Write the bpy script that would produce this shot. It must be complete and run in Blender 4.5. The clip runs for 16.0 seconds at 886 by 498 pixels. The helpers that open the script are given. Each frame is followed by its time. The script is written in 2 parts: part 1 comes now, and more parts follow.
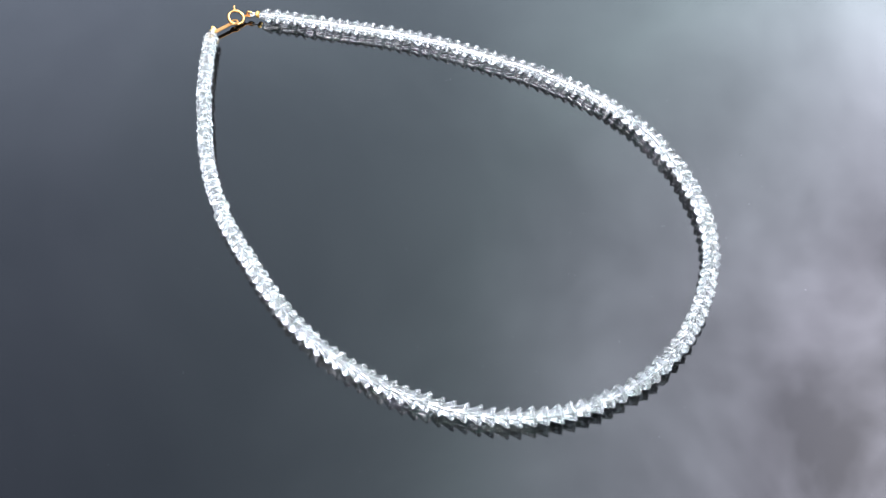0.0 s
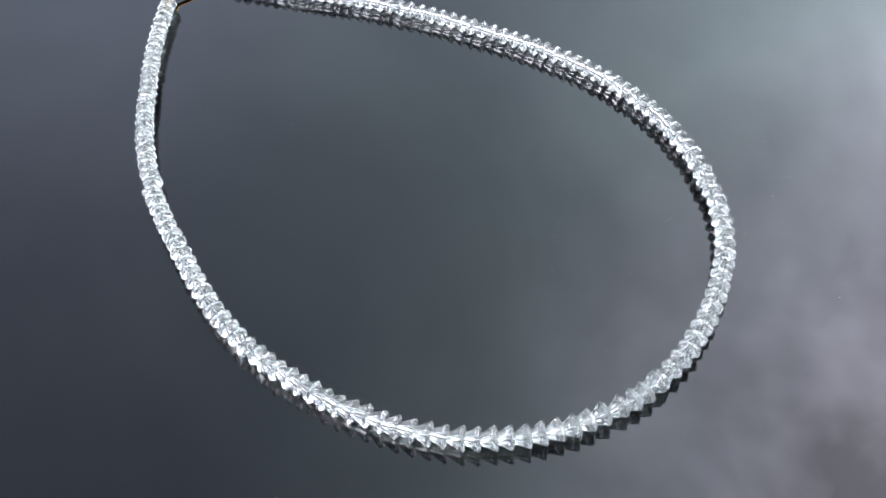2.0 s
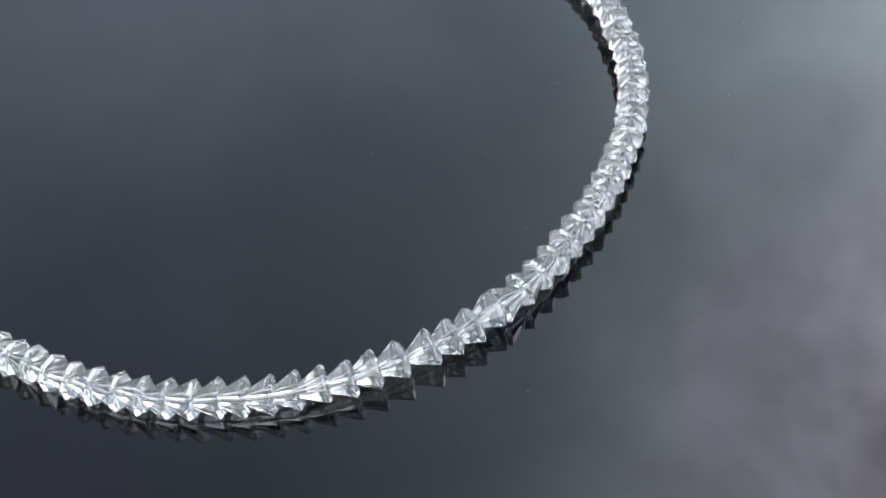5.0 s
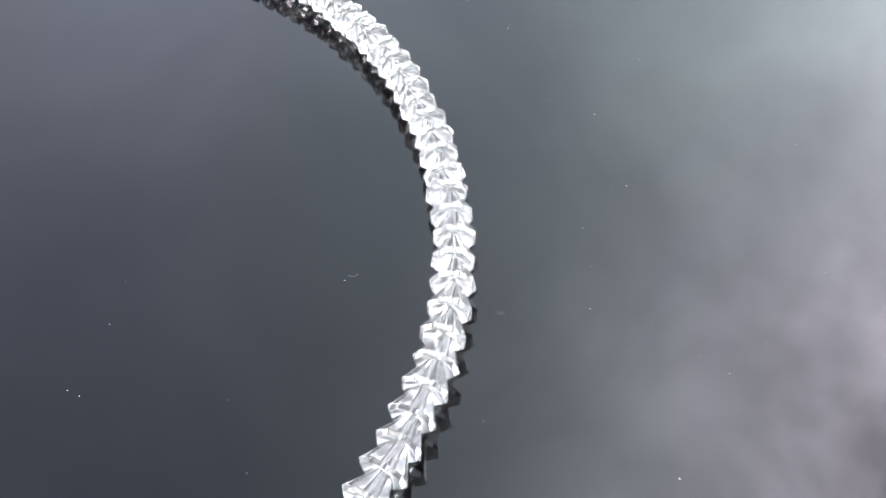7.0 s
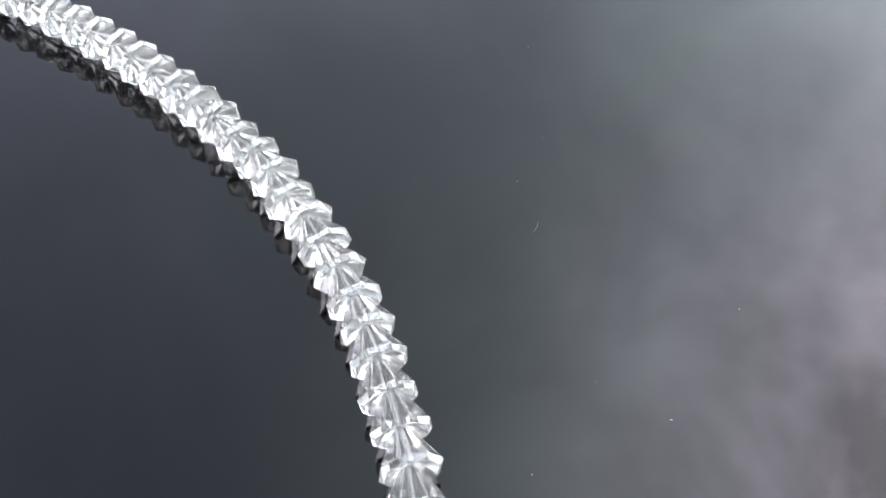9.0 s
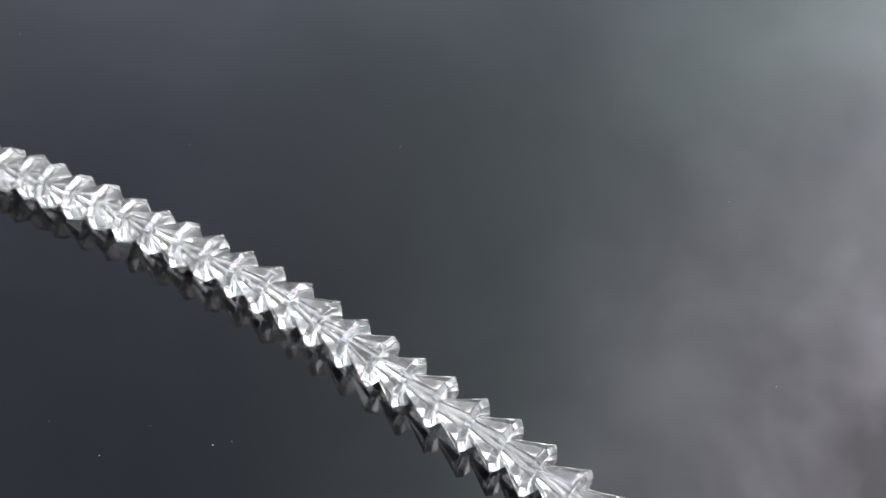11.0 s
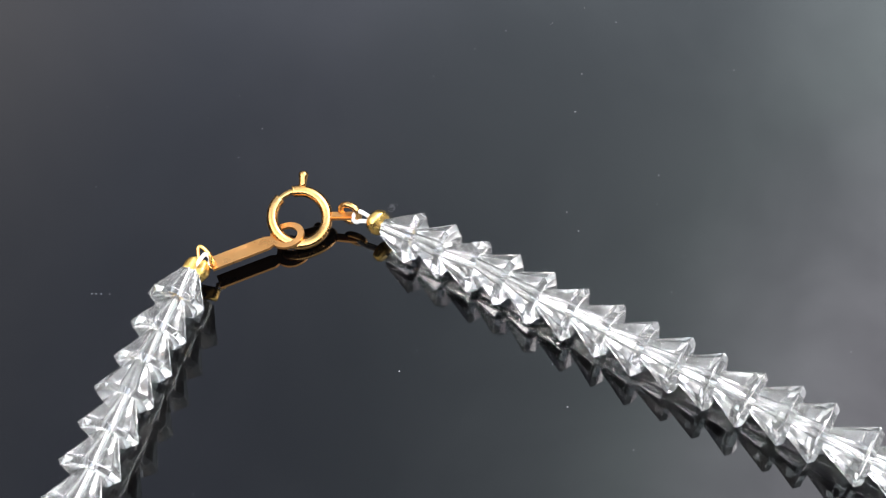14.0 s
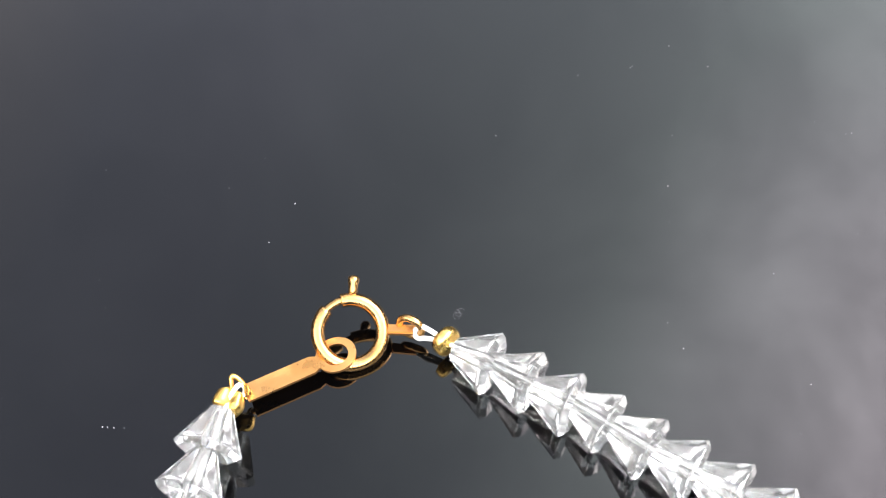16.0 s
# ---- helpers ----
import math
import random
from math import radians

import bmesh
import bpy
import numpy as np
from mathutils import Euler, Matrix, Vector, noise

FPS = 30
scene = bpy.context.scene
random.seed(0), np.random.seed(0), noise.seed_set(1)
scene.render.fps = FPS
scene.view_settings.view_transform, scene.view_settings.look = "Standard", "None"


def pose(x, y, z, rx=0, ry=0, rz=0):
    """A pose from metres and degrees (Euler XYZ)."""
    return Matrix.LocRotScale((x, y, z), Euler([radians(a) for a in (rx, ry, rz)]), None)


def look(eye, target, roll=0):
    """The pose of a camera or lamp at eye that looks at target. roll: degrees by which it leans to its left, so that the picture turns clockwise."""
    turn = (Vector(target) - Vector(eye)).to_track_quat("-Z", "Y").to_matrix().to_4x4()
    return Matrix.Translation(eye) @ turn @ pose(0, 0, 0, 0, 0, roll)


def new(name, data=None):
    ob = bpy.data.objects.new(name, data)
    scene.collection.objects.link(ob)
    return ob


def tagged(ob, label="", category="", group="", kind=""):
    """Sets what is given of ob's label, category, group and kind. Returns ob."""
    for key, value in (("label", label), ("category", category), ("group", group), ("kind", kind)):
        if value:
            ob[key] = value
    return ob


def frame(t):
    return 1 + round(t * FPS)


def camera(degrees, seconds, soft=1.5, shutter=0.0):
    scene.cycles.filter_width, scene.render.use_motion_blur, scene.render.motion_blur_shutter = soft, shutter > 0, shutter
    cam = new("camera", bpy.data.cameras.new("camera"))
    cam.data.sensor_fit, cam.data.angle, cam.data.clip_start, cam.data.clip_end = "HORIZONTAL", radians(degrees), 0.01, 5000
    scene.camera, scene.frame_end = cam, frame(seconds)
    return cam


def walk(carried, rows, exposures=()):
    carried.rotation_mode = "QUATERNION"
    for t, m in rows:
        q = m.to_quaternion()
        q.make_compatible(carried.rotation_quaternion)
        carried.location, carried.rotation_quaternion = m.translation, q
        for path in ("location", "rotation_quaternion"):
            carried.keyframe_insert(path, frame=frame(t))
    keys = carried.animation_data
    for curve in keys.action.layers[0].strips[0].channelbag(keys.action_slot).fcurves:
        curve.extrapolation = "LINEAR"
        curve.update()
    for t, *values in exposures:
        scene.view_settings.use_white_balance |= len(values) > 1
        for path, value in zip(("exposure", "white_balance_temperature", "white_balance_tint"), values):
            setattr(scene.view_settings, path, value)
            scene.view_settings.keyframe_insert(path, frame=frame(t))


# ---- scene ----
cam = camera(50.22, 16.0, soft=1.2)
ROWS = [
    (0, 0.00083, -0.16450, 0.19775, 40.11, 1.77, 0.02),
    (0.5, 0.00847, -0.15917, 0.17816, 40.92, 2.89, 0.98),
    (1, 0.01148, -0.15737, 0.17114, 41.95, 2.80, 1.82),
    (1.5, 0.01158, -0.15241, 0.16355, 42.31, 2.49, 2.37),
    (2, 0.01677, -0.14597, 0.15953, 42.29, 2.22, 2.76),
    (2.5, 0.02652, -0.14233, 0.14771, 42.57, 1.94, 3.44),
    (3, 0.04119, -0.12960, 0.12285, 42.43, 2.23, 3.68),
    (3.2, 0.04777, -0.12683, 0.11610, 42.09, 2.54, 3.89),
    (5.3, 0.05897, -0.10296, 0.08783, 41.67, 5.72, 4.81),
    (5.5, 0.06633, -0.09681, 0.08380, 41.11, 6.09, 4.94),
    (6, 0.07404, -0.08052, 0.08487, 40.92, 5.78, 4.39),
    (6.5, 0.07843, -0.06916, 0.08301, 41.69, 5.15, 4.78),
    (7, 0.07664, -0.05634, 0.07944, 41.36, 3.95, 4.90),
    (7.5, 0.07626, -0.03919, 0.07761, 41.72, 3.61, 5.70),
    (8, 0.07978, -0.02159, 0.07009, 39.97, 2.67, 5.63),
    (8.5, 0.07955, -0.01470, 0.06675, 39.19, 1.83, 6.16),
    (8.8, 0.07493, -0.00699, 0.06630, 38.60, 1.43, 6.21),
    (9, 0.07039, -0.00093, 0.06686, 38.26, 1.46, 6.55),
    (9.2, 0.06199, 0.00546, 0.07070, 38.00, 0.83, 6.66),
    (9.5, 0.05331, 0.01098, 0.07212, 37.87, -0.69, 6.52),
    (9.7, 0.05031, 0.01560, 0.07221, 37.13, -0.22, 7.24),
    (10, 0.04352, 0.02152, 0.06942, 38.50, 0.54, 8.77),
    (10.2, 0.03961, 0.02722, 0.06930, 38.57, 0.47, 9.17),
    (12.3, -0.01582, 0.04743, 0.08117, 39.57, 2.37, 13.10),
    (12.5, -0.02166, 0.05017, 0.07909, 39.30, 3.20, 14.16),
    (13, -0.03026, 0.05167, 0.07432, 39.39, 3.61, 16.12),
    (13.5, -0.04078, 0.05137, 0.07323, 38.39, 3.50, 17.29),
    (14, -0.04189, 0.05896, 0.07007, 37.20, 4.07, 18.03),
    (14.5, -0.04288, 0.06170, 0.06828, 35.26, 3.44, 17.78),
    (15, -0.04103, 0.06238, 0.06791, 33.80, 3.06, 17.83),
    (15.5, -0.05161, 0.06908, 0.06677, 32.38, 2.83, 17.61),
    (16, -0.05671, 0.07754, 0.06804, 32.00, 2.87, 17.08),
]
EXPOSURES = [(0.0, 0.35, 5800, 10), (0.5, 0.1, 5800, 11), (1.5, -0.1, 5800, 10), (2.5, -0.1, 5800, 11), (3.0, -0.35, 5850, 10), (5.5, -0.3, 5950, 13), (6.0, 0.3, 6150, 15), (8.0, 0.5, 6100, 14), (8.5, 0.45, 6100, 14), (9.5, -0.35, 6150, 13), (12.5, -0.1, 6200, 13), (13.5, -0.05, 6250, 12), (14.5, 0.0, 6330, 13), (15.5, -0.1, 6370, 13), (16.0, 0.5, 6500, 14)]
walk(cam, [(t, pose(x, y, z, rx, ry, rz)) for t, x, y, z, rx, ry, rz in ROWS], EXPOSURES)

# ---- sky and sun: bright broken cloud, the sun veiled to the right ----
SUN_AZIMUTH, SUN_HEIGHT = radians(56), radians(50)     # clockwise from +y, above the horizon
SUN_WAY = Vector((math.sin(SUN_AZIMUTH) * math.cos(SUN_HEIGHT), math.cos(SUN_AZIMUTH) * math.cos(SUN_HEIGHT), math.sin(SUN_HEIGHT)))


def link(tree, a, out, b, inp):
    tree.links.new(a.outputs[out], b.inputs[inp])


def make_world():
    world = bpy.data.worlds.new("sky")
    scene.world = world
    world.use_nodes = True
    tree = world.node_tree
    tree.nodes.clear()
    add = tree.nodes.new

    def math_node(op, a, b=None, clamp=False):
        n = add("ShaderNodeMath")
        n.operation, n.use_clamp = op, clamp
        for k, v in enumerate((a, b)):
            if isinstance(v, (int, float)):
                n.inputs[k].default_value = v
            elif v is not None:
                tree.links.new(v, n.inputs[k])
        return n.outputs[0]

    place = add("ShaderNodeTexCoord")
    way = add("ShaderNodeVectorMath")
    way.operation = "NORMALIZE"
    link(tree, place, "Generated", way, 0)
    sky = add("ShaderNodeTexSky")
    sky.sky_type, sky.sun_disc = "NISHITA", False
    sky.sun_elevation, sky.sun_rotation = SUN_HEIGHT, SUN_AZIMUTH
    sky.air_density, sky.dust_density = 1.0, 2.0

    # clouds at two scales
    big = add("ShaderNodeTexNoise")
    big.inputs["Scale"].default_value, big.inputs["Detail"].default_value, big.inputs["Roughness"].default_value = 3.2, 5.0, 0.55
    big.inputs["Distortion"].default_value = 0.35
    shift = add("ShaderNodeVectorMath")
    shift.operation = "ADD"
    shift.inputs[1].default_value = CLOUD_SHIFT
    link(tree, way, 0, shift, 0)
    link(tree, shift, 0, big, "Vector")
    veil = add("ShaderNodeTexNoise")
    veil.inputs["Scale"].default_value, veil.inputs["Detail"].default_value = 1.1, 2.0
    link(tree, shift, 0, veil, "Vector")

    toward = add("ShaderNodeVectorMath")
    toward.operation = "DOT_PRODUCT"
    toward.inputs[1].default_value = SUN_WAY
    link(tree, way, 0, toward, 0)
    near_sun = math_node("POWER", math_node("MAXIMUM", toward.outputs["Value"], 0.0), GLOW_POWER)
    glow = math_node("MULTIPLY_ADD", near_sun, GLOW)
    glow.node.inputs[2].default_value = GLOW_BASE
    # extra brightness in the southern sky, out of view, added to light the beads
    parts = add("ShaderNodeSeparateXYZ")
    link(tree, way, 0, parts, 0)
    south_fill = math_node("MULTIPLY", math_node("SUBTRACT", 0.1, parts.outputs["Y"], True), SOUTH_FILL)
    glow = math_node("ADD", glow, south_fill)
    ramp = add("ShaderNodeMapRange")
    ramp.inputs["From Min"].default_value, ramp.inputs["From Max"].default_value = 0.34, 0.68
    ramp.inputs["To Min"].default_value, ramp.inputs["To Max"].default_value = 0.55, 1.45
    link(tree, big, "Fac", ramp, "Value")
    soft = add("ShaderNodeMapRange")
    soft.inputs["From Min"].default_value, soft.inputs["From Max"].default_value = 0.3, 0.7
    soft.inputs["To Min"].default_value, soft.inputs["To Max"].default_value = 0.8, 1.2
    link(tree, veil, "Fac", soft, "Value")
    # dim haze at the horizon, brightest a third of the way up, thick dark cloud overhead
    height = add("ShaderNodeValToRGB")
    height.color_ramp.interpolation = "EASE"
    stops = height.color_ramp.elements
    stops[0].position, stops[0].color = 0.0, (0.1, 0.1, 0.1, 1)
    stops[1].position, stops[1].color = 1.0, (0.3, 0.3, 0.3, 1)
    for where, v in ((0.38, 0.42), (0.54, 0.76), (0.7, 0.55), (0.88, 0.37), (0.95, 0.36)):
        stops.new(where).color = (v, v, v, 1)
    tree.links.new(parts.outputs["Z"], height.inputs["Fac"])
    # the cloud thickens towards the west
    west = add("ShaderNodeMapRange")
    west.inputs["From Min"].default_value, west.inputs["From Max"].default_value = -0.75, -0.4
    west.inputs["To Min"].default_value, west.inputs["To Max"].default_value = 1.35, 2.0
    link(tree, parts, "X", west, "Value")
    low = math_node("MULTIPLY", height.outputs["Color"], west.outputs[0])
    # the cloud's lumps show most where the sun lights them
    depth = math_node("MULTIPLY_ADD", near_sun, 1.4)
    depth.node.inputs[2].default_value = 0.3
    lumps = math_node("MULTIPLY_ADD", math_node("SUBTRACT", ramp.outputs[0], 1.0), depth)
    lumps.node.inputs[2].default_value = 1.0
    bright = math_node("MULTIPLY", math_node("MULTIPLY", glow, low), math_node("MULTIPLY", lumps, soft.outputs[0]))

    cloud = add("ShaderNodeVectorMath")
    cloud.operation = "SCALE"
    # pale and warm behind, lilac-grey far from the sun and close to it, greenish grey between
    tint = add("ShaderNodeValToRGB")
    stops = tint.color_ramp.elements
    stops[0].position, stops[0].color = 0.52, (0.96, 0.985, 1.045, 1)
    stops[1].position, stops[1].color = 0.95, (1.03, 0.96, 1.03, 1)
    for where, colour in ((0.24, (1.07, 1.0, 0.92, 1)), (0.4, (0.96, 0.985, 1.045, 1)), (0.66, (0.92, 1.0, 0.98, 1)), (0.82, (0.89, 1.0, 0.945, 1))):
        stops.new(where).color = colour
    stray = math_node("MULTIPLY_ADD", math_node("SUBTRACT", veil.outputs["Fac"], 0.5), 0.25)
    tree.links.new(toward.outputs["Value"], stray.node.inputs[2])
    tree.links.new(stray, tint.inputs["Fac"])
    link(tree, tint, "Color", cloud, 0)
    tree.links.new(bright, cloud.inputs["Scale"])
    blue = add("ShaderNodeVectorMath")
    blue.operation = "SCALE"
    blue.inputs["Scale"].default_value = 0.1
    link(tree, sky, 0, blue, 0)
    total = add("ShaderNodeVectorMath")
    total.operation = "ADD"
    link(tree, blue, 0, total, 0)
    link(tree, cloud, 0, total, 1)
    back, out = add("ShaderNodeBackground"), add("ShaderNodeOutputWorld")
    link(tree, total, 0, back, "Color")
    link(tree, back, 0, out, "Surface")


CLOUD_SHIFT, GLOW_POWER, GLOW, GLOW_BASE, SOUTH_FILL = (2.3, 0.7, 0.4), 9.0, 8.0, 0.8, 5.2
make_world()
sun = new("sun", bpy.data.lights.new("sun", "SUN"))
sun.data.energy, sun.data.angle, sun.data.color = 1.2, radians(16.0), (1.0, 0.975, 0.94)
sun.matrix_world = look(SUN_WAY, (0, 0, 0))

# ---- materials ----


def material(name):
    mat = bpy.data.materials.new(name)
    mat.use_nodes = True
    return mat, mat.node_tree, mat.node_tree.nodes["Principled BSDF"]


def noise_node(tree, scale, detail=3.0, rough=0.5):
    co, n = tree.nodes.new("ShaderNodeTexCoord"), tree.nodes.new("ShaderNodeTexNoise")
    n.inputs["Scale"].default_value, n.inputs["Detail"].default_value, n.inputs["Roughness"].default_value = scale, detail, rough
    link(tree, co, "Object", n, "Vector")
    return n


def range_node(tree, src, out, lo, hi, a, b):
    r = tree.nodes.new("ShaderNodeMapRange")
    r.inputs["From Min"].default_value, r.inputs["From Max"].default_value = lo, hi
    r.inputs["To Min"].default_value, r.inputs["To Max"].default_value = a, b
    link(tree, src, out, r, "Value")
    return r


def bump(tree, bsdf, src, out, strength, distance):
    b = tree.nodes.new("ShaderNodeBump")
    b.inputs["Strength"].default_value, b.inputs["Distance"].default_value = strength, distance
    link(tree, src, out, b, "Height")
    link(tree, b, "Normal", bsdf, "Normal")


def make_black_glass():
    mat, tree, b = material("black_glass")
    b.inputs["Base Color"].default_value = (0.0006, 0.0006, 0.0007, 1)
    b.inputs["IOR"].default_value = 1.52
    film = noise_node(tree, 38.0, 4.0, 0.6)
    link(tree, range_node(tree, film, "Fac", 0.4, 0.75, 0.003, 0.012), 0, b, "Roughness")
    wave = noise_node(tree, 7.0, 1.0)
    bump(tree, b, wave, "Fac", 0.05, 0.0006)
    return mat


def make_crystal():
    mat, tree, b = material("crystal")
    b.inputs["Base Color"].default_value = (0.985, 1.0, 0.97, 1)
    b.inputs["Transmission Weight"].default_value = 0.94
    b.inputs["IOR"].default_value = 1.61
    # polished facets, a little duller where they have been handled
    haze = noise_node(tree, 420.0, 3.0)
    link(tree, range_node(tree, haze, "Fac", 0.35, 0.65, 0.08, 0.18), 0, b, "Roughness")
    return mat


def make_ground_glass():
    mat, tree, b = material("drilled_glass")
    b.inputs["Base Color"].default_value = (0.97, 0.98, 0.96, 1)
    b.inputs["Transmission Weight"].default_value = 0.95
    b.inputs["IOR"].default_value = 1.6
    grain = noise_node(tree, 9000.0, 2.0)
    link(tree, range_node(tree, grain, "Fac", 0.3, 0.7, 0.05, 0.14), 0, b, "Roughness")
    return mat


def make_gold(name, colour, rough, grain_scale):
    mat, tree, b = material(name)
    b.inputs["Metallic"].default_value = 1.0
    grain = noise_node(tree, grain_scale, 4.0, 0.6)
    link(tree, range_node(tree, grain, "Fac", 0.35, 0.7, rough * 0.7, rough * 1.4), 0, b, "Roughness")
    mix = tree.nodes.new("ShaderNodeMix")
    mix.data_type = "RGBA"
    mix.inputs["A"].default_value = (*colour, 1)
    mix.inputs["B"].default_value = (colour[0] * 0.86, colour[1] * 0.78, colour[2] * 0.66, 1)
    stain = noise_node(tree, grain_scale * 0.35, 3.0)
    link(tree, range_node(tree, stain, "Fac", 0.45, 0.7, 0.0, 1.0), 0, mix, "Factor")
    link(tree, mix, "Result", b, "Base Color")
    bump(tree, b, grain, "Fac", 0.12, 0.00004)
    return mat


def make_plain(name, colour, rough):
    mat, tree, b = material(name)
    b.inputs["Roughness"].default_value = rough
    grain = noise_node(tree, 6000.0, 2.0)
    mix = tree.nodes.new("ShaderNodeMix")
    mix.data_type = "RGBA"
    mix.inputs["A"].default_value = (*colour, 1)
    mix.inputs["B"].default_value = (*[c * 0.75 for c in colour], 1)
    link(tree, grain, "Fac", mix, "Factor")
    link(tree, mix, "Result", b, "Base Color")
    return mat


BLACK_GLASS, CRYSTAL, DRILLED = make_black_glass(), make_crystal(), make_ground_glass()
GOLD = make_gold("gold_plated_wire", (0.56, 0.335, 0.125), 0.25, 900.0)
PLATE_GOLD = make_gold("rose_gold_sheet", (0.72, 0.365, 0.125), 0.36, 700.0)
CRIMP_GOLD = make_gold("bright_gold", (0.88, 0.6, 0.18), 0.3, 1200.0)
NYLON = make_plain("white_nylon", (0.82, 0.82, 0.8), 0.45)
LINT = make_plain("grey_lint", (0.2, 0.2, 0.21), 0.8)


def make_clear_nylon():
    mat, tree, b = material("clear_nylon")
    b.inputs["Base Color"].default_value = (0.95, 0.96, 0.97, 1)
    b.inputs["Transmission Weight"].default_value = 0.98
    b.inputs["IOR"].default_value = 1.53
    b.inputs["Roughness"].default_value = 0.2
    return mat


CLEAR_NYLON = make_clear_nylon()
# near-black, so the added walls send little light back to the necklace
SHADE_WALL = make_plain("shade_wall_black", (0.025, 0.025, 0.027), 0.9)
SOOT = make_plain("dark_grit", (0.02, 0.018, 0.016), 0.7)

# ---- building helpers ----
CM = 0.01


def mesh_of(name, bm, mats):
    me = bpy.data.meshes.new(name)
    bmesh.ops.recalc_face_normals(bm, faces=bm.faces[:])
    bm.to_mesh(me)
    bm.free()
    for m in mats if isinstance(mats, (list, tuple)) else (mats,):
        me.materials.append(m)
    return me


def part(name, bm, mats, parent, label="", smooth=False):
    ob = new(name, mesh_of(name, bm, mats))
    ob.parent = parent
    if smooth:
        for p in ob.data.polygons:
            p.use_smooth = True
    return tagged(ob, label)


def sweep(bm, path, radius, sides=12, closed=False):
    """A round tube along points; radius is one number or one a point."""
    path = [Vector(p) for p in path]
    n = len(path)
    radii = [radius] * n if isinstance(radius, (int, float)) else radius
    rings, side = [], None
    for i, p in enumerate(path):
        a = path[(i - 1) % n] if closed or i else p
        b = path[(i + 1) % n] if closed or i < n - 1 else p
        way = (b - a).normalized()
        if side is None:
            side = way.orthogonal().normalized()
        side = (side - way * side.dot(way)).normalized()
        up = way.cross(side)
        rings.append([bm.verts.new(p + radii[i] * (math.cos(t) * side + math.sin(t) * up)) for t in (2 * math.pi * k / sides for k in range(sides))])
    for i in range(n if closed else n - 1):
        a, b = rings[i], rings[(i + 1) % n]
        turn = 0
        if closed and i == n - 1:
            turn = min(range(sides), key=lambda s: sum((a[k].co - b[(k + s) % sides].co).length for k in range(sides)))
        for k in range(sides):
            bm.faces.new((a[k], a[(k + 1) % sides], b[(k + 1 + turn) % sides], b[(k + turn) % sides]))
    if not closed:
        bm.faces.new(rings[0][::-1])
        bm.faces.new(rings[-1])


def lathe(bm, profile, sides, mats=None):
    """Turns (distance, radius) pairs round the x axis into a closed ring of faces."""
    rings = [[bm.verts.new((x, r * math.cos(2 * math.pi * k / sides), r * math.sin(2 * math.pi * k / sides))) for k in range(sides)] for x, r in profile]
    for i in range(len(rings)):
        a, b = rings[i], rings[(i + 1) % len(rings)]
        for k in range(sides):
            f = bm.faces.new((a[k], a[(k + 1) % sides], b[(k + 1) % sides], b[k]))
            f.material_index = mats[i] if mats else 0
    return rings


def spline(points, per=24):
    """A smooth line through points (centripetal enough for even spacing)."""
    pts = [Vector(p) for p in points]
    pts = [2 * pts[0] - pts[1]] + pts + [2 * pts[-1] - pts[-2]]
    out = []
    for i in range(1, len(pts) - 2):
        p0, p1, p2, p3 = pts[i - 1:i + 3]
        for k in range(per):
            t = k / per
            out.append(0.5 * (2 * p1 + (p2 - p0) * t + (2 * p0 - 5 * p1 + 4 * p2 - p3) * t * t + (3 * p1 - p0 - 3 * p2 + p3) * t ** 3))
    return out + [pts[-2]]


# ---- the black glass top ----


def make_glass_top():
    bm = bmesh.new()
    bmesh.ops.create_cube(bm, size=1.0)
    for v in bm.verts:
        v.co = Vector((v.co.x * 1.2, v.co.y * 1.2, v.co.z * 0.012 - 0.006))
    bmesh.ops.bevel(bm, geom=[e for e in bm.edges if abs(e.verts[0].co.z - e.verts[1].co.z) < 1e-6], offset=0.002, segments=2, affect="EDGES")
    ob = new("glass_top", mesh_of("glass_top", bm, BLACK_GLASS))
    return tagged(ob, "polished black glass top with a few specks of dust", "table top", kind="structure")


make_glass_top()


def make_shade_walls():
    # low dark walls round the glass, out of view, added to block the low sky
    def block(name, x, y, z, sx, sy, sz, label, category):
        bm = bmesh.new()
        bmesh.ops.create_cube(bm, size=1.0)
        for v in bm.verts:
            v.co = Vector((v.co.x * sx, v.co.y * sy, (v.co.z + 0.5) * sz))
        ob = new(name, mesh_of(name, bm, SHADE_WALL))
        ob.matrix_basis = pose(x, y, z)
        tagged(ob, label, category, kind="structure")

    block("shade_wall_north", 0, 0.58, 0, 1.16, 0.03, 0.25, "added plain low black wall, out of view, blocking low sky", "wall")
    block("shade_wall_south", 0, -0.58, 0, 1.16, 0.03, 0.36, "added plain low black wall, out of view, blocking low sky", "wall")
    block("shade_wall_east", 0.58, 0, 0, 0.03, 1.13, 0.3, "added plain low black wall, out of view, blocking low sky", "wall")
    block("shade_wall_west", -0.58, 0, 0, 0.03, 1.13, 0.3, "added plain low black wall, out of view, blocking low sky", "wall")


make_shade_walls()

# ---- the necklace ----
STRAND_Z = 0.247     # the strand's axis above the glass, in cm
STRAND = [(-8.375, 10.09), (-8.305, 8.61), (-8.185, 7.13), (-7.885, 5.34), (-7.61, 3.93), (-7.12, 2.38), (-6.5, 0.98), (-5.76, -0.245), (-5.0, -1.43), (-4.04, -2.68), (-2.72, -3.79), (-1.05, -4.71), (0.98, -5.21), (3.12, -4.87), (4.96, -3.67), (6.14, -1.83), (6.69, 0.21), (6.46, 2.25), (5.79, 4.02), (4.78, 5.47), (3.57, 6.58), (2.29, 7.44), (0.93, 8.16), (-0.25, 8.77), (-1.63, 9.3), (-3.01, 9.74), (-4.355, 10.095), (-5.842, 10.522), (-7.32, 10.84)]
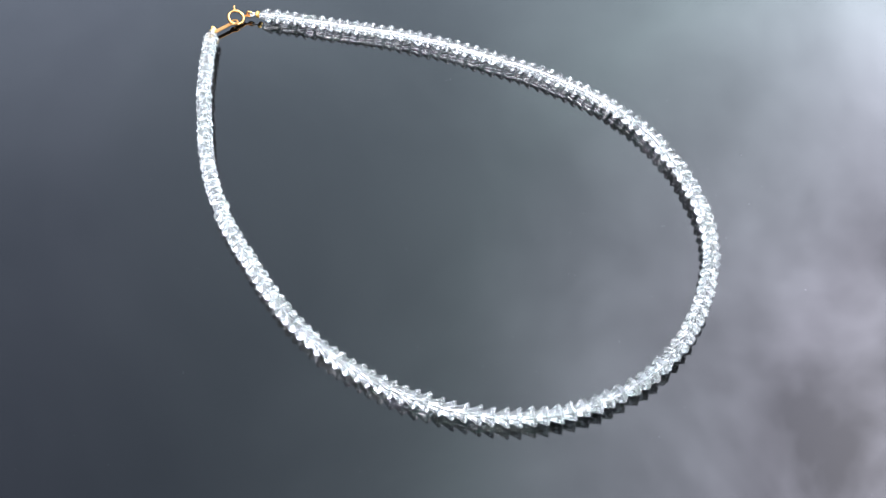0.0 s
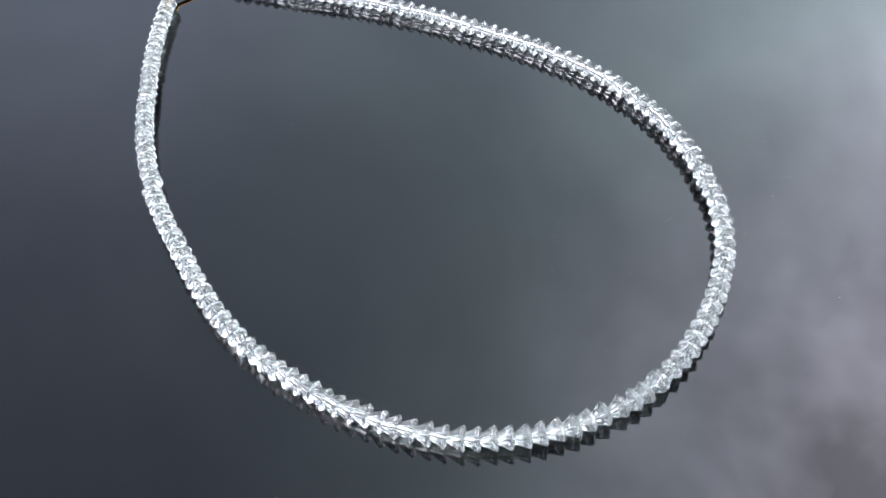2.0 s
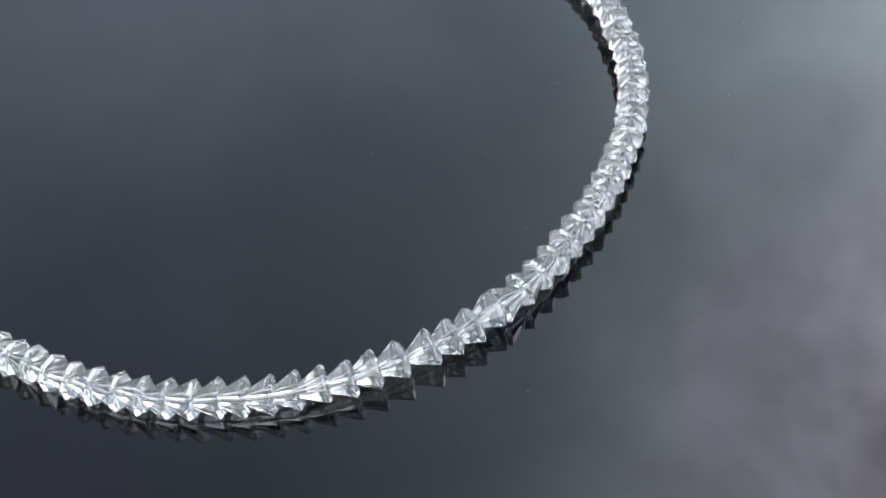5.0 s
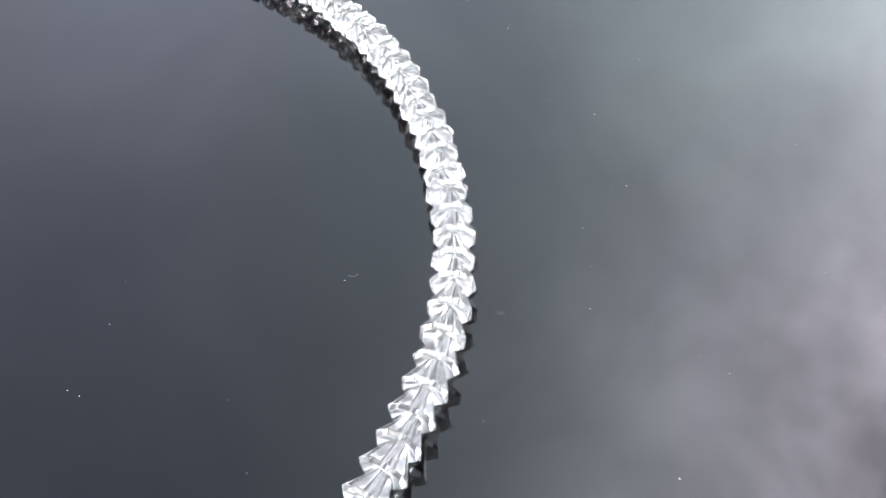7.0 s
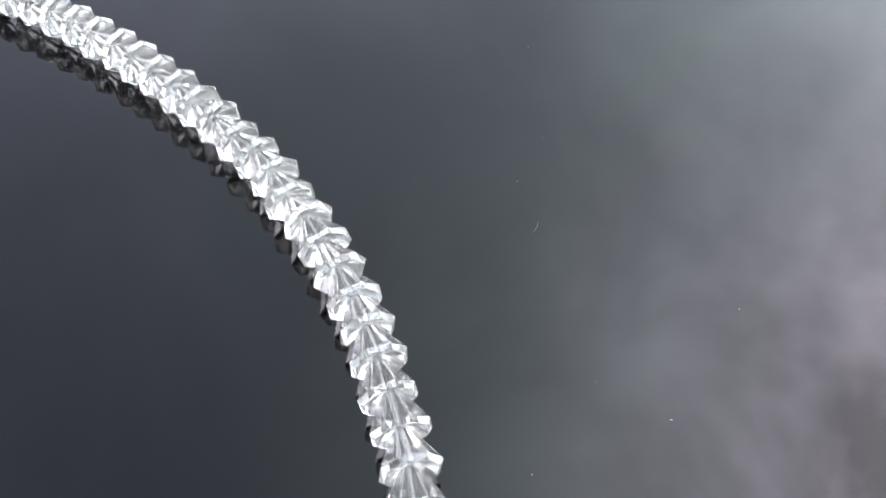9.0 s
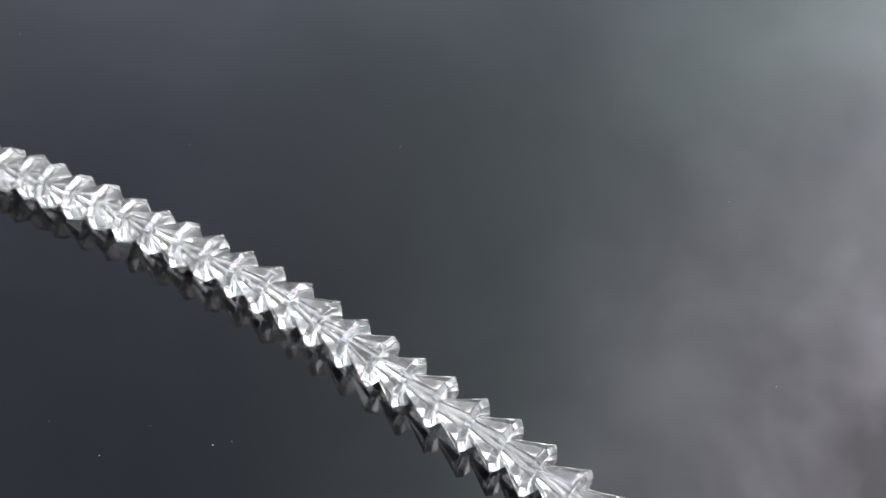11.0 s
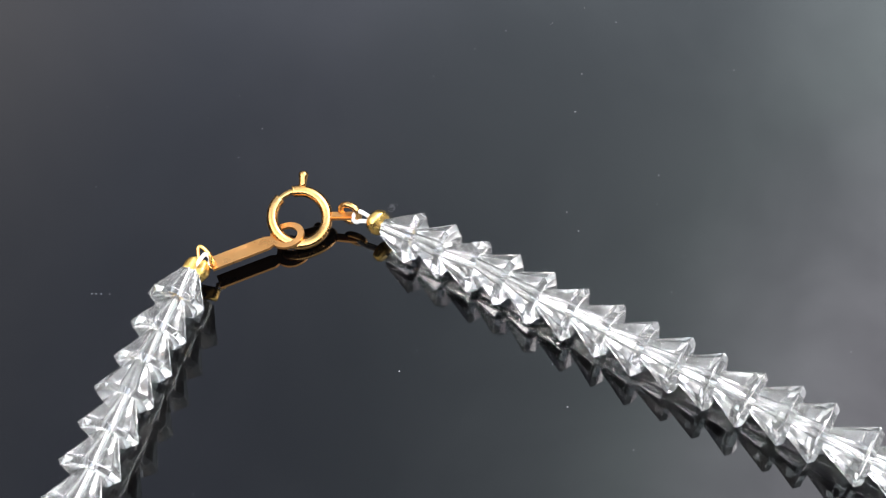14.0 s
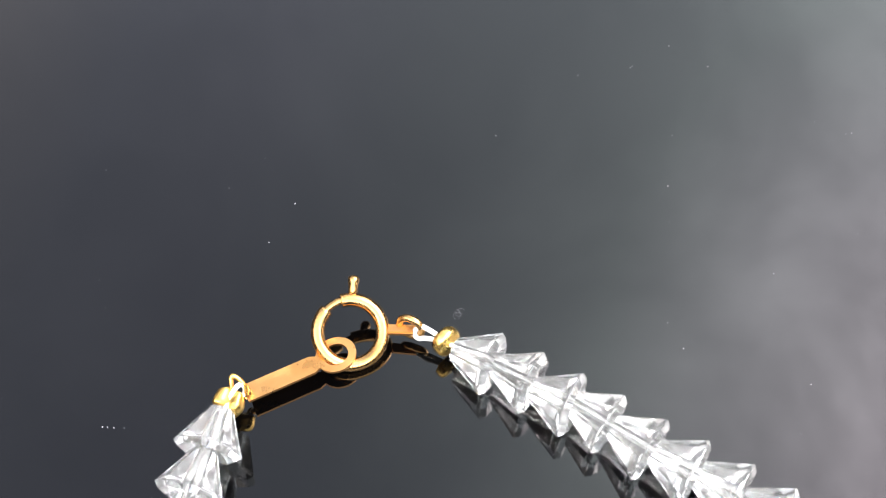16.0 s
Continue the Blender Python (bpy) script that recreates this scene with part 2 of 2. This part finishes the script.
LINE = spline([(x, y, STRAND_Z + (0.014 if k < 13 else 0.0)) for k, (x, y) in enumerate(STRAND)], 40)
REACH = [0.0]
for a, b in zip(LINE, LINE[1:]):
    REACH.append(REACH[-1] + (b - a).length)
TOTAL = REACH[-1]


def on_strand(s):
    """The place and the way of the strand at s cm from the linking plate's end."""
    s = min(max(s, 0.0), TOTAL - 1e-6)
    i = int(np.searchsorted(REACH, s, side="right")) - 1
    i = min(max(i, 0), len(LINE) - 2)
    t = (s - REACH[i]) / (REACH[i + 1] - REACH[i])
    a, b = max(i - 3, 0), min(i + 4, len(LINE) - 1)
    return LINE[i].lerp(LINE[i + 1], t), (LINE[b] - LINE[a]).normalized()


def bead_mesh(length, rim, tip, waist, back):
    """A faceted cone bead, its tip at x = 0, with a bevelled wide end, dished to take the next tip, and a drilled hole."""
    bm = bmesh.new()
    hole = 0.034
    dish = waist + 0.004
    lathe(bm, [(x * CM, r * CM) for x, r in ((0.0, hole), (0.0, tip), (waist, rim), (length, back), (dish, tip + 0.012), (dish, hole))], 8, [0, 0, 0, 0, 0, 1])
    # ground edges, a hair rounded
    edges = [e for e in bm.edges if min(math.hypot(v.co.y, v.co.z) for v in e.verts) > tip * 1.05 * CM or max(v.co.x for v in e.verts) < 1e-6]
    bmesh.ops.bevel(bm, geom=edges, offset=0.005 * CM, segments=1, affect="EDGES")
    return mesh_of("bead", bm, (CRYSTAL, DRILLED))


WAIST = 0.314     # from a bead's tip to its widest rim, in cm
SLIPPED = {(True, 24): 0.04, (True, 25): -0.035}     # two beads that stand out of line


def make_necklace():
    rnd = random.Random(7)
    top = tagged(new("necklace"), "clear faceted crystal bead necklace, gold clasp closed, on black glass", "necklace")
    cuts = [bead_mesh(0.357, 0.257, 0.089, WAIST, 0.214), bead_mesh(0.36, 0.253, 0.087, WAIST, 0.21), bead_mesh(0.353, 0.26, 0.091, WAIST, 0.218)]

    def bead(s, forward, index):
        # s: where the widest rim sits; forward: the tip lies towards smaller s
        ob = new("bead", cuts[rnd.randrange(3)])
        ob.parent = top
        p, way = on_strand(s)
        tip_way = -way if forward else way
        axis = -tip_way
        side = Vector((0, 0, 1)).cross(axis).normalized()
        m = Matrix((axis, side, axis.cross(side))).transposed().to_4x4()
        jog = SLIPPED.get((forward, index), 0.0) * side + Vector((rnd.gauss(0, 0.008), rnd.gauss(0, 0.008), abs(rnd.gauss(0, 0.004))))
        tilt = pose(0, 0, 0, 22.5 + rnd.gauss(0, 7.0), rnd.gauss(0, 2.0), rnd.gauss(0, 2.2))
        ob.matrix_basis = Matrix.Translation((p + jog) * CM) @ m @ tilt @ Matrix.Translation((-WAIST * CM, 0, 0))

    # the strand on the plate's side, tips towards the plate
    for k in range(72):
        bead(float(np.interp(k, (0, 5, 25, 43, 60, 67, 68, 71), (0.639, 2.251, 8.9, 14.78, 20.17, 22.36, 22.74, 23.67))) + rnd.gauss(0, 0.006), True, k)
    # the strand on the ring's side, tips towards the ring
    marks, ends = (0, 1, 7, 13, 15, 22, 35, 44, 49, 58, 63, 69, 70), (0.795, 1.14, 3.09, 4.895, 5.57, 7.92, 12.26, 15.19, 16.79, 19.81, 21.36, 23.27, 23.63)
    for k in range(71):
        bead(FULL - float(np.interp(k, marks, ends)) + rnd.gauss(0, 0.006), False, k)

    bm = bmesh.new()
    sweep(bm, [on_strand(s)[0] * CM for s in np.linspace(0.36, FULL - 0.5, 400)], 0.013 * CM, 6)
    part("thread", bm, CLEAR_NYLON, top, "thin clear nylon thread", True)
    make_clasp(top)
    return top


def torus(bm, centre, e1, e2, ring, tube, start=0.0, end=360.0, steps=64, sides=14):
    """A round ring, or an arc of one, in the plane of e1 and e2."""
    closed = end - start >= 360
    n = steps if closed else steps + 1
    sweep(bm, [centre + ring * (math.cos(a) * e1 + math.sin(a) * e2) for a in (radians(start + (end - start) * k / steps) for k in range(n))], tube, sides, closed)


def ball(bm, centre, axis, across, along, bulge=0.86, dents=0.0):
    """A rounded barrel: a squashed ball with cut ends, its axis along the given way."""
    axis = axis.normalized()
    side = axis.orthogonal().normalized()
    up = axis.cross(side)
    rows = []
    for k in range(9):
        u = -1 + 2 * k / 8
        r = across * math.sqrt(1 - (u * bulge) ** 2) - (0.12 * across if abs(u) == 1 else 0)
        rows.append([bm.verts.new(centre + axis * along * u + r * (math.cos(t) * side + math.sin(t) * up)) for t in (2 * math.pi * j / 18 for j in range(18))])
    for a, b in zip(rows, rows[1:]):
        for j in range(18):
            bm.faces.new((a[j], a[(j + 1) % 18], b[(j + 1) % 18], b[j]))
    bm.faces.new(rows[0][::-1])
    bm.faces.new(rows[-1])
    if dents:
        for v in bm.verts:
            v.co += (v.co - centre) * dents * noise.noise((v.co - centre) * 900)


def make_clasp(top):
    c = lambda x, y, z: Vector((x, y, z)) * CM
    # spring ring, leaning up at the far side
    centre = c(-7.677, 10.677, 0.2)
    e2 = Vector((-0.19, 0.87, 0.455)).normalized()
    e1 = Vector((0.93, 0.26, -0.25))
    e1 = (e1 - e2 * e1.dot(e2)).normalized()
    e3 = e1.cross(e2)
    bm = bmesh.new()
    torus(bm, centre, e1, e2, 0.256 * CM, 0.054 * CM, -218, 108, 80, 18)
    for a in (108, 142):
        way = -math.sin(radians(a)) * e1 + math.cos(radians(a)) * e2
        p = centre + 0.256 * CM * (math.cos(radians(a)) * e1 + math.sin(radians(a)) * e2)
        sweep(bm, [p - way * 0.009 * CM, p - way * 0.006 * CM, p + way * 0.006 * CM, p + way * 0.009 * CM], [0.053 * CM, 0.0555 * CM, 0.0555 * CM, 0.053 * CM], 18)
    ring = part("spring_ring", bm, GOLD, top, "gold-plated round spring ring clasp", True)
    bm = bmesh.new()
    torus(bm, centre, e1, e2, 0.258 * CM, 0.031 * CM, 106, 144, 16, 14)
    part("bolt", bm, GOLD, ring, "slimmer gold sliding bolt", True)
    bm = bmesh.new()
    foot = centre + 0.285 * CM * e2
    sweep(bm, [foot + e2 * d * CM + e3 * h * CM for d, h in ((0, 0), (0.05, 0), (0.09, 0.003), (0.115, 0.007), (0.14, 0.012), (0.155, 0.014), (0.163, 0.015))],
          [q * CM for q in (0.037, 0.036, 0.039, 0.045, 0.045, 0.034, 0.014)], 14)
    part("lever", bm, GOLD, ring, "small gold thumb lever", True)
    # tab and jump ring
    bm = bmesh.new()
    a, b = c(-7.43, 10.79, 0.163), c(-7.2, 10.838, 0.18)
    out = (b - a).normalized()
    wide = Vector((0, 0, 1)).cross(out).normalized()
    quads = [[bm.verts.new(p + sx * wide * 0.04 * CM + sz * Vector((0, 0, 0.024)) * CM) for sx, sz in ((-1, -1), (1, -1), (1, 1), (-1, 1))] for p in (a, b)]
    for k in range(4):
        bm.faces.new((quads[0][k], quads[0][(k + 1) % 4], quads[1][(k + 1) % 4], quads[1][k]))
    bm.faces.new(quads[0][::-1])
    bm.faces.new(quads[1])
    bmesh.ops.bevel(bm, geom=bm.edges[:], offset=0.009 * CM, segments=2, affect="EDGES")
    part("tab", bm, PLATE_GOLD, ring, "flat gold tab")
    bm = bmesh.new()
    j = c(-7.235, 10.85, 0.2)
    torus(bm, j, Vector((0.96, -0.12, -0.22)).normalized(), Vector((0.2, 0.22, 0.95)).normalized(), 0.094 * CM, 0.031 * CM, steps=36, sides=10)
    part("jump_ring", bm, GOLD, top, "small gold jump ring", True)
    # crimp at the ring's side, with its thread loop
    crimp = c(-6.925, 10.797, 0.22)
    start, way = on_strand(FULL - 0.52)
    start = start * CM
    bm = bmesh.new()
    ball(bm, crimp, (start - crimp), 0.12 * CM, 0.05 * CM, bulge=0.45, dents=0.06)
    part("crimp_bead", bm, CRIMP_GOLD, top, "yellow gold crimp bead", True)
    bm = bmesh.new()
    sweep(bm, spline([start, crimp, c(-7.120, 10.852, 0.250), c(-7.176, 10.844, 0.220), c(-7.195, 10.816, 0.170), c(-7.153, 10.789, 0.160), c(-7.089, 10.786, 0.200), crimp], 8), 0.021 * CM, 8)
    part("thread_loop", bm, NYLON, top, "white nylon thread loop", True)
    # linking plate: a flat strip with an eyelet round the spring ring
    p0, eye = c(-8.29, 9.985, 0.142), c(-7.735, 10.482, 0.145)
    along = (eye - p0).normalized()
    across = along.cross(Vector((0, 0, 1))).normalized()
    up = across.cross(along)
    bm = bmesh.new()
    outer, inner, half, thick = 0.163 * CM, 0.1 * CM, 0.0745 * CM, 0.015 * CM
    outline, inside = [], []
    n = 28
    span = math.asin(half * 0.8 / outer)
    for k in range(n + 1):
        t = math.pi + span + (2 * math.pi - 2 * span) * k / n
        outline.append((outer * math.cos(t), outer * math.sin(t) * 0.9))
    for k in range(n + 1):
        t = math.pi + span * 0.4 + (2 * math.pi - 0.8 * span) * k / n
        inside.append((inner * math.cos(t), inner * math.sin(t) * 0.9))
    length = (eye - p0).length
    strip = [(-outer * math.cos(span), half * 0.8), (-outer * math.cos(span) - 0.05 * CM, half), (-length, half), (-length, -half), (-outer * math.cos(span) - 0.05 * CM, -half), (-outer * math.cos(span), -half * 0.8)]

    def at(q, z):
        return bm.verts.new(eye + along * q[0] + across * q[1] + up * z)

    tops = [[at(q, z) for q in outline] for z in (thick, -thick)]
    ins = [[at(q, z) for q in inside] for z in (thick, -thick)]
    for k in range(n):
        bm.faces.new((tops[0][k], tops[0][k + 1], ins[0][k + 1], ins[0][k]))
        bm.faces.new((tops[1][k + 1], tops[1][k], ins[1][k], ins[1][k + 1]))
        bm.faces.new((tops[0][k + 1], tops[0][k], tops[1][k], tops[1][k + 1]))
        bm.faces.new((ins[0][k], ins[0][k + 1], ins[1][k + 1], ins[1][k]))
    s = [[at(q, z) for q in strip[1:5]] for z in (thick, -thick)]
    for z in (0, 1):
        ring_in = (tops[z][n], ins[z][n], ins[z][0], tops[z][0])
        bm.faces.new((ring_in[0], s[z][0], s[z][3], ring_in[3], ring_in[2], ring_in[1]))
        bm.faces.new(s[z])
    edge0 = [tops[0][n], *s[0], tops[0][0]]
    edge1 = [tops[1][n], *s[1], tops[1][0]]
    for k in range(len(edge0) - 1):
        bm.faces.new((edge0[k], edge0[k + 1], edge1[k + 1], edge1[k]))
    bm.faces.new((ins[0][n], ins[0][0], ins[1][0], ins[1][n]))
    bmesh.ops.remove_doubles(bm, verts=bm.verts[:], dist=1e-7)
    part("link_plate", bm, PLATE_GOLD, top, "flat rose-gold linking plate with an eyelet")
    # crimp and knot at the plate's end
    crimp = c(-8.368, 9.870, 0.200)
    start = on_strand(0.37)[0] * CM
    bm = bmesh.new()
    ball(bm, crimp, (start - crimp), 0.118 * CM, 0.062 * CM, bulge=0.42, dents=0.2)
    # pinched flat on top, with a nick where the wire comes out
    for v in bm.verts:
        d = (v.co - crimp) / CM
        flat = 0.062 - 0.05 * math.exp(-((d.x - 0.015) / 0.022) ** 2)
        v.co.z = min(v.co.z, crimp.z + flat * CM)
    part("crimp_bead", bm, CRIMP_GOLD, top, "yellow gold crimp bead", True)
    bm = bmesh.new()
    arch = [c(-8.345, 9.935, 0.2), c(-8.366, 9.955, 0.262), c(-8.383, 10.022, 0.325), c(-8.345, 10.033, 0.322), c(-8.278, 10.008, 0.255), c(-8.268, 9.972, 0.185)]
    sweep(bm, spline(arch, 8), 0.018 * CM, 10)
    part("wire_loop", bm, CRIMP_GOLD, top, "little bent gold wire loop", True)
    bm = bmesh.new()
    torus(bm, c(-8.280, 9.985, 0.160), Vector((0.3, 0.6, 0.5)).normalized(), up.cross(Vector((0.3, 0.6, 0.5)).normalized()).normalized() * 0.6 + up * 0.6, 0.034 * CM, 0.017 * CM, steps=30, sides=10)
    part("wire_loop", bm, GOLD, top, "little bent gold wire loop", True)
    bm = bmesh.new()
    sweep(bm, spline([start, crimp, c(-8.353, 9.934, 0.250), c(-8.312, 9.998, 0.280), c(-8.285, 10.002, 0.220), c(-8.298, 9.954, 0.180), crimp], 8), 0.02 * CM, 8)
    part("thread_loop", bm, NYLON, top, "white nylon thread loop", True)


FULL = TOTAL
make_necklace()

# ---- dust on the glass ----


def make_dust():
    rnd = random.Random(21)

    def flake(bm, x, y, size):
        n = rnd.randrange(5, 8)
        stretch = rnd.uniform(0.5, 1.0)
        turn = rnd.uniform(0, 6.28)
        h = size * rnd.uniform(0.25, 0.6)
        lows, highs = [], []
        for k in range(n):
            t = 2 * math.pi * k / n
            r = size * rnd.uniform(0.6, 1.1)
            u, v = r * math.cos(t), r * math.sin(t) * stretch
            px, py = x + u * math.cos(turn) - v * math.sin(turn), y + u * math.sin(turn) + v * math.cos(turn)
            lows.append(bm.verts.new((px * CM, py * CM, 0.00002 * CM)))
            highs.append(bm.verts.new(((px * 0.7 + x * 0.3) * CM, (py * 0.7 + y * 0.3) * CM, h * CM)))
        for k in range(n):
            bm.faces.new((lows[k], lows[(k + 1) % n], highs[(k + 1) % n], highs[k]))
        bm.faces.new(highs)
        bm.faces.new(lows[::-1])

    def hair(bm, x, y, length, bend, thick=0.0011):
        a, pts = rnd.uniform(0, 6.28), []
        for k in range(7):
            pts.append(Vector((x, y, 0.004 + 0.003 * math.sin(k))) * CM)
            x, y, a = x + length / 6 * math.cos(a), y + length / 6 * math.sin(a), a + bend / 6
        sweep(bm, pts, thick * CM, 5)

    pale, dark = bmesh.new(), bmesh.new()
    # the larger grains where they lie
    for x, y, r in GRAINS:
        flake(pale, x, y, r * 0.75)
    for x, y in SPECKS:
        flake(pale, x, y, rnd.uniform(0.006, 0.01))
    for k in range(260):
        flake(pale, rnd.uniform(-11, 14), rnd.uniform(-9, 16), 0.004 + 0.006 * rnd.random() ** 3)
    for k in range(70):
        flake(dark, rnd.uniform(-11, 14), rnd.uniform(-9, 16), rnd.uniform(0.004, 0.009))
    for x, y, n, b in HAIRS:
        hair(pale, x, y, n, b, 0.0008 if abs(b) > 4 else 0.0012)
    for k in range(4):
        hair(pale, rnd.uniform(-10, 12), rnd.uniform(-7, 14), rnd.uniform(0.05, 0.12), rnd.uniform(-2, 2))
    tagged(new("dust", mesh_of("dust", pale, LINT)), "pale grains of dust and lint on black glass", "dust", kind="stuff")
    tagged(new("grit", mesh_of("grit", dark, SOOT)), "tiny dark grains of grit on black glass", "dust", kind="stuff")


GRAINS = [(8.59, 2.34, 0.016), (8.24, 3.6, 0.022), (8.91, -1.41, 0.02), (6.87, 7.98, 0.016), (2.82, -0.72, 0.016), (4.53, -0.76, 0.014), (5.83, 11.48, 0.02), (-0.3, 7.38, 0.012), (1.19, 0.38, 0.012), (2.97, -0.78, 0.012), (4.9, -1.55, 0.012), (7.28, -3.75, 0.012), (5.22, -4.85, 0.012), (7.1, -0.89, 0.012), (6.88, 6.01, 0.012), (5.91, 5.93, 0.012), (6.89, 10.69, 0.012), (5.51, 7.24, 0.012), (5.98, 9.09, 0.012), (-5.15, 11.34, 0.012), (-4.56, 12.21, 0.012), (-6.27, 9.47, 0.012), (-4.82, 9.53, 0.012), (-7.14, 13.02, 0.012), (-8.65, 11.83, 0.012), (8.14, 0.51, 0.012), (3.56, 1.4, 0.012), (8.85, 4.72, 0.012), (9.48, -0.25, 0.012)]
SPECKS = [(-6.58, 13.92), (-6.11, 14.16), (-5.42, 14.34), (-5.54, 12.86), (-5.6, 13.43), (-10.48, 11.72), (-9.29, 11.83), (-4.07, 13.86), (-0.45, 7.32), (6.46, 6.11), (5.47, 0.82), (2.99, 0.13), (-9.87, -6.10), (-8.31, -6.14), (-9.31, -5.36), (-7.23, -4.66), (-9.78, -3.53), (-6.77, -6.43), (-9.32, 9.47), (-9.28, 9.48), (-9.23, 9.49), (-9.15, 9.51), (-6.12, 14.14), (-5.82, 14.51), (-6.58, 13.92)]
HAIRS = [(5.5, 0.89, 0.14, 2.2), (7.16, 0.45, 0.12, 3), (7.06, 5.39, 0.13, 0.8), (-6.96, 11.17, 0.16, 5), (-6.92, 11.15, 0.14, -6), (-6.94, 11.18, 0.12, 7), (-6.91, 11.17, 0.13, -5)]
make_dust()
